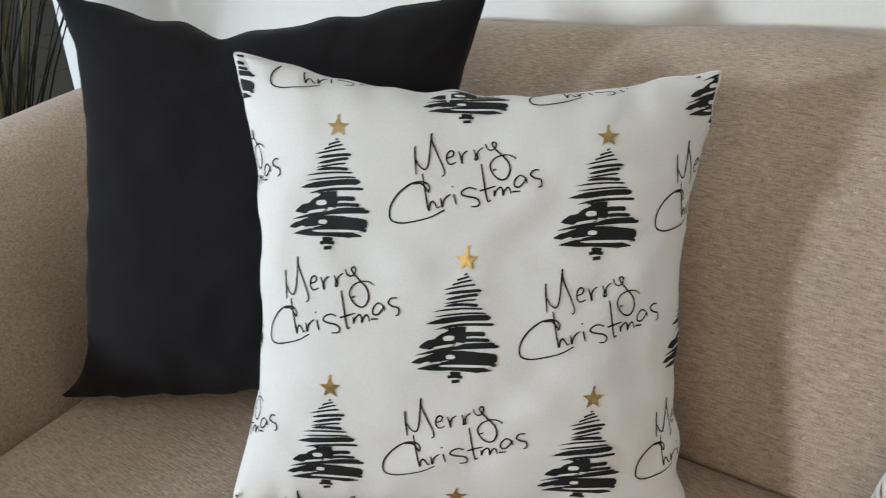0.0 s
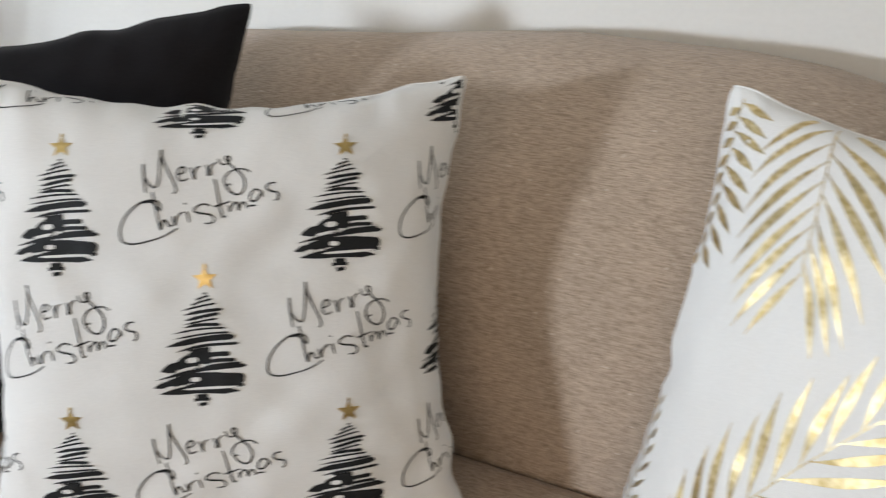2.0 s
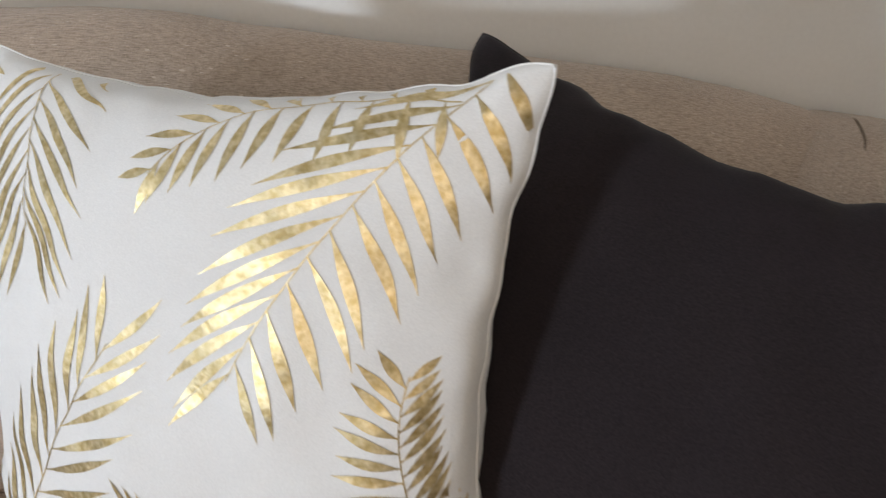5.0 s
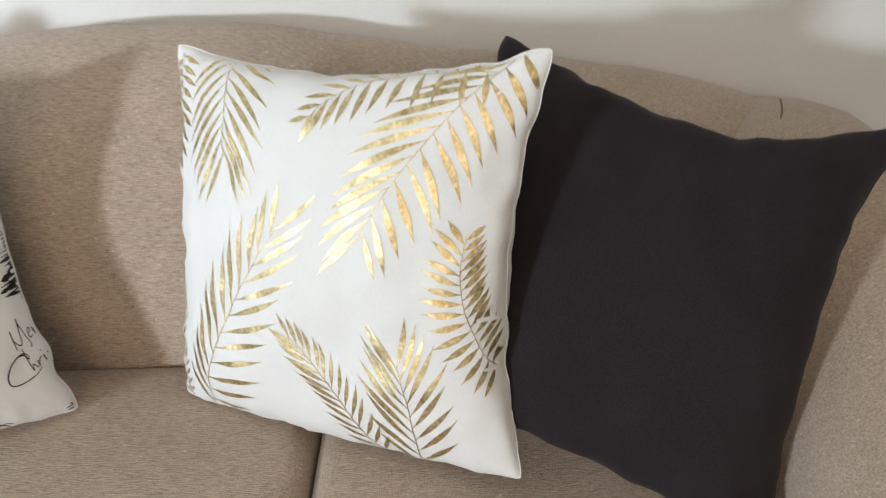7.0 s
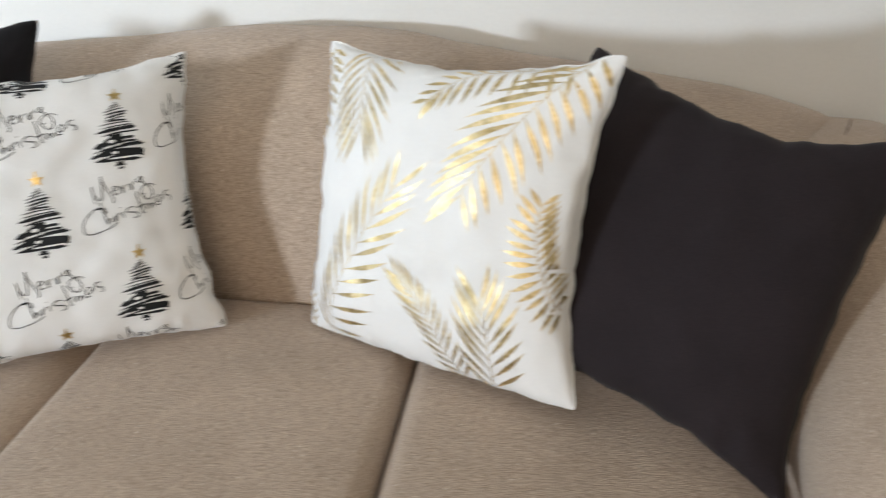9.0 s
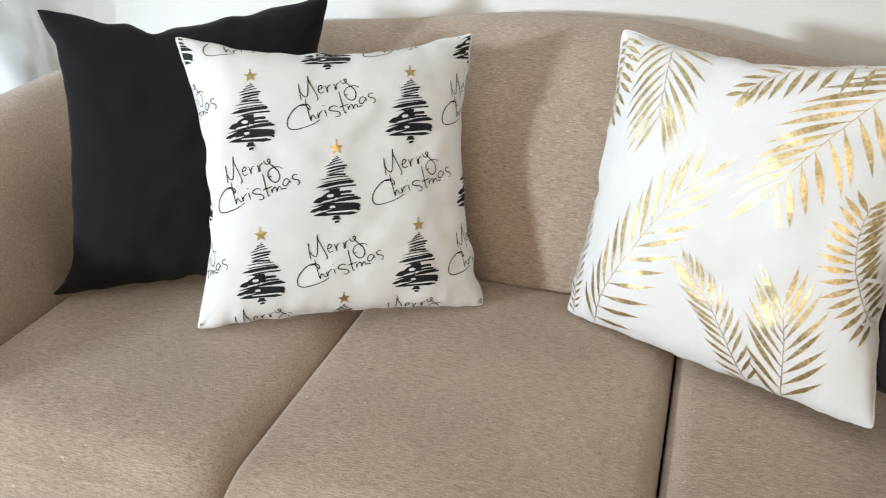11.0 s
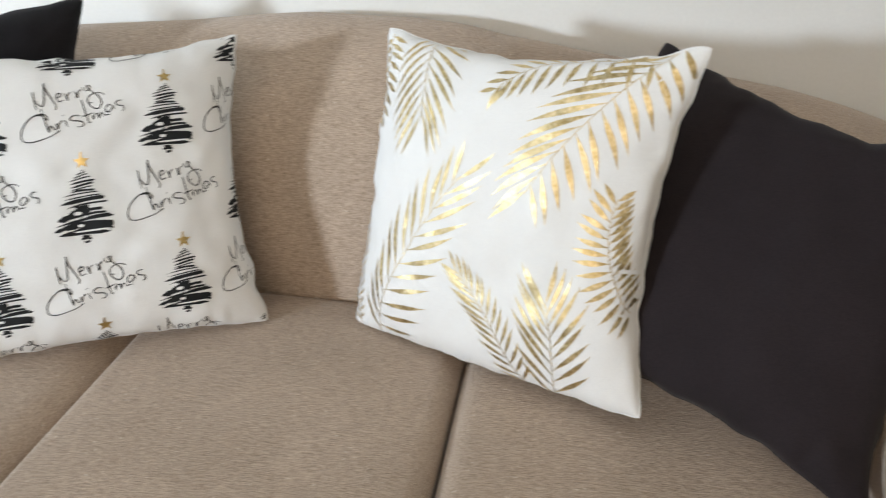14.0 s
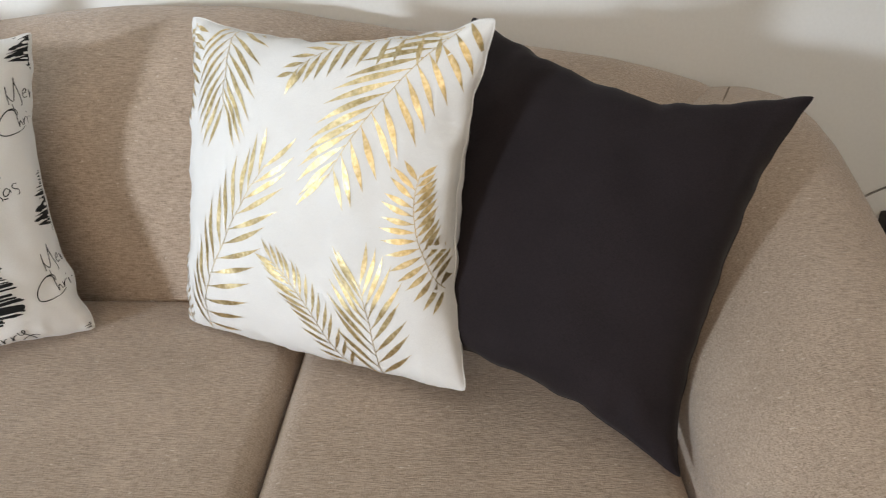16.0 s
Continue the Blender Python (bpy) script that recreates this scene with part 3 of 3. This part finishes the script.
PALM = Pad((0.106, 0.828, 0.930), (0.580, 0.605, 0.980), (0.547, 0.453, 0.483), (0.076, 0.669, 0.456), 0.096, (0.085, 0.15, 0.15, 0.01), 2.0, 0.54,
           [(0.96, -0.2, 0.13, 0.05, 0.026), (0.93, 0.05, 0.09, 0.04, 0.009), (0.94, -0.42, 0.09, 0.05, 0.010), (0.9, 0.45, 0.10, 0.07, 0.010), (0.9, -0.75, 0.1, 0.12, 0.008),
            (0.86, 0.36, 0.36, 0.50, 0.024), (-0.6, -0.7, 0.3, 0.3, -0.008), (-0.92, 0.1, 0.17, 0.8, 0.014)], slack=1.4)
palm_cushion = build_cushion(PALM, COTTON, "white cotton cushion printed with shiny gold foil palm fronds")


def frond(pad, base, mid, tip, n, left, right, thing, broad=0.0066):
    """A palm frond: a thin curved stem and tapered leaflets. left, right: longest leaflet and the angles at base and tip."""
    b, m, t = [Vector((*p, 0)) for p in (base, mid, tip)]

    def stem(s):
        return b * (1 - s) ** 2 + m * (2 * s * (1 - s)) + t * s * s
    rnd = random.Random(int(1000 * (b.x + 2 * t.y + 3)))
    line = [stem(k / 40) for k in range(41)]
    pieces = [strip(pad, line, [0.0013 - 0.0005 * k / 40 for k in range(41)], 0.0009)]
    for side, (length, a0, a1) in ((1, left), (-1, right)):
        for k in range(n + 1):
            if not length:
                continue
            s = 0.04 + 0.94 * (k + (0.0 if side > 0 else 0.4)) / (n + 0.4)
            p = stem(s)
            way = (stem(min(1, s + 0.02)) - stem(max(0, s - 0.02))).normalized()
            ang = side * radians(a0 + (a1 - a0) * s + rnd.uniform(-3, 3))
            size = length * (0.72 + 0.42 * math.sin(math.pi * (0.1 + 0.8 * s))) * rnd.uniform(0.92, 1.06) * (0.9 if s > 0.9 else 1)
            bend = -side * rnd.uniform(0.10, 0.3)
            leaf, widths = [p], [0.001]
            q = p.copy()
            for i in range(1, 15):
                u = i / 14
                turn = ang + bend * (u - 0.3)
                d = Vector((way.x * math.cos(turn) - way.y * math.sin(turn), way.x * math.sin(turn) + way.y * math.cos(turn), 0))
                q = q + d * size / 14
                leaf.append(q.copy())
                widths.append(max(0.0004, broad * math.sin(math.pi * u) ** 1.25 * (0.8 + 0.2 * size / 0.08)) if i < 14 else 0.0003)
            pieces.append(strip(pad, leaf, widths))
    v, f = join(pieces)
    link_mesh("palm_frond", v, f, FOIL, True, thing, "gold foil palm frond print")


frond(PALM, (-0.160, 0.285), (-0.128, 0.200), (-0.120, 0.116), 8, (0.090, 50, 17), (0.090, 56, 33), palm_cushion, 0.0068)
frond(PALM, (-0.240, 0.245), (-0.236, 0.188), (-0.238, 0.095), 8, (0.042, 80, 64), (0.020, 60, 30), palm_cushion, 0.0096)
frond(PALM, (-0.192, -0.255), (-0.136, -0.103), (-0.032, 0.042), 11, (0.086, 34, 27), (0.086, 72, 18), palm_cushion, 0.0076)
frond(PALM, (0.264, 0.290), (0.150, 0.190), (0.070, 0.034), 14, (0.072, 88, 46), (0.094, 46, 22), palm_cushion, 0.0086)
frond(PALM, (0.205, 0.236), (0.054, 0.270), (-0.003, 0.170), 10, (0.052, 116, 12), (0.038, 52, 38), palm_cushion, 0.0084)
frond(PALM, (0.256, -0.108), (0.176, -0.046), (0.196, 0.048), 14, (0.046, 106, 50), (0.040, 88, 42), palm_cushion, 0.0086)
frond(PALM, (0.134, -0.262), (0.142, -0.170), (0.122, -0.106), 8, (0.082, 54, 18), (0.076, 54, 24), palm_cushion, 0.0072)
frond(PALM, (0.090, -0.262), (0.046, -0.150), (-0.020, -0.092), 13, (0.046, 52, 24), (0.044, 52, 28), palm_cushion, 0.0060)
frond(PALM, (-0.240, -0.250), (-0.232, -0.168), (-0.236, -0.050), 11, (0.022, 60, 40), (0.024, 50, 30), palm_cushion, 0.0052)

CHAR = Pad((0.549, 0.866, 0.925), (1.022, 0.626, 0.872), (0.820, 0.312, 0.460), (0.370, 0.590, 0.500), 0.085, (0.05, 0.168, 0.02, 0.155), 3.0, 0.5,
           [(0.29, 0.9, 0.05, 0.25, 0.016), (-0.1, 0.85, 0.1, 0.2, 0.008), (-0.62, 0.88, 0.08, 0.16, 0.012), (0.85, -0.7, 0.12, 0.12, 0.012), (0.62, -0.86, 0.05, 0.12, 0.012),
            (0.92, -0.45, 0.06, 0.10, 0.010), (0.80, 0.55, 0.05, 0.30, 0.008)], (0.28, 0.30, 1.45), 3.0, 1.4, 4.5, 0.035)
build_cushion(CHAR, CHARCOAL_LINEN, "plain charcoal cushion leaning in the sofa corner behind another", piping=0.0009)
NOIR = Pad((-0.863, 0.571, 0.948), (-0.456, 0.891, 0.935), (-0.439, 0.667, 0.452), (-0.838, 0.422, 0.455), 0.085, (0.215, 0.09, 0.02, 0.04), 4.0, 0.5,
           [(-0.2, 0.9, 0.10, 0.2, 0.012), (-0.85, -0.7, 0.12, 0.12, 0.01)], (-0.22, 0.19, 1.0), 2.6, 1.5, 6.0)
build_cushion(NOIR, BLACK_LINEN, "plain black cushion leaning against the sofa arm behind a printed cushion", piping=0.0009)


# ---- the grass plant beside the sofa ----
def grass_plant(x, y):
    plant = tagged(new("potted_grass"), "tall potted ornamental grass with green and reddish blades beside the sofa", "plant")
    bm = bmesh.new()
    bmesh.ops.create_cone(bm, segments=32, radius1=0.11, radius2=0.15, depth=0.28, cap_ends=True, matrix=Matrix.Translation((x, y, 0.14)))
    part("pot", bm, POT_CLAY, plant, "dark round pot", True)
    rnd = random.Random(11)
    groups = {"green_blades": (BLADE_GREEN, []), "brown_blades": (BLADE_RED, []), "dark_stems": (BLADE_BLACK, [])}
    for k in range(108):
        name = ("green_blades", "brown_blades", "green_blades", "dark_stems")[k % 4]
        a, lean = rnd.uniform(0, 6.28), rnd.uniform(0.02, 0.30)
        if name == "dark_stems":
            a, lean = rnd.uniform(-0.5, 0.9), rnd.uniform(0.25, 0.5)
        r0 = rnd.uniform(0, 0.09)
        high = rnd.uniform(0.75, 1.15)
        pts = []
        for i in range(9):
            s = i / 8
            d = r0 + lean * s ** 1.5
            pts.append((x + d * math.cos(a), y + d * math.sin(a), 0.27 + high * s))
        groups[name][1].append(tube(pts, rnd.uniform(0.0045, 0.007) if name == "green_blades" else 0.0024, 5, lambda s: 1.1 - s))
    for name, (mat, pieces) in groups.items():
        v, f = join(pieces)
        link_mesh(name, v, f, mat, True, plant)
        plant.children[-1]["kind"] = "stuff"


grass_plant(-1.60, 0.80)


# ---- by the wall beyond the other arm ----
def wall_box():
    plug = tagged(new("plug_adapter"), "small unidentified dark box at the wall with a thin cable", "plug")
    # plain block in place of a dark thing of unknown kind
    part("housing", box(1.492, 1.562, WALL_Y - 0.05, WALL_Y - 0.002, 0.355, 0.425, 0.008), BLACK_PLASTIC, plug)
    way = WALL_Y - 0.006
    pts = smooth_chain([(1.36, way, 0.38), (1.40, way, 0.425), (1.449, way, 0.459), (1.50, way, 0.485), (1.555, way, 0.492), (1.585, way, 0.465), (1.56, way - 0.01, 0.43), (1.535, way - 0.02, 0.42)], 8)
    v, f = tube(pts, 0.0025, 6)
    link_mesh("cable", v, f, GREY_CABLE, True, plug)


wall_box()


# ---- floor tiles ----
def floor_tiles():
    tile, shared = 0.6, None
    for i in range(14):
        for j in range(14):
            x, y = LEFT_X + 0.3 + i * tile, FRONT_Y + 0.3 + j * tile
            if x > RIGHT_X - 0.3 or (y > WALL_Y - 0.3 and x > WALL_END - 0.3):
                continue
            if shared is None:
                ob = part("tile", box(-0.2975, 0.2975, -0.2975, 0.2975, -0.006, 0.0, 0.0015, 1), BROWN_TILE, floor)
                shared = ob.data
            else:
                ob = new("tile", shared)
                ob.parent = floor
            ob.location = (x, y, 0)


floor_tiles()
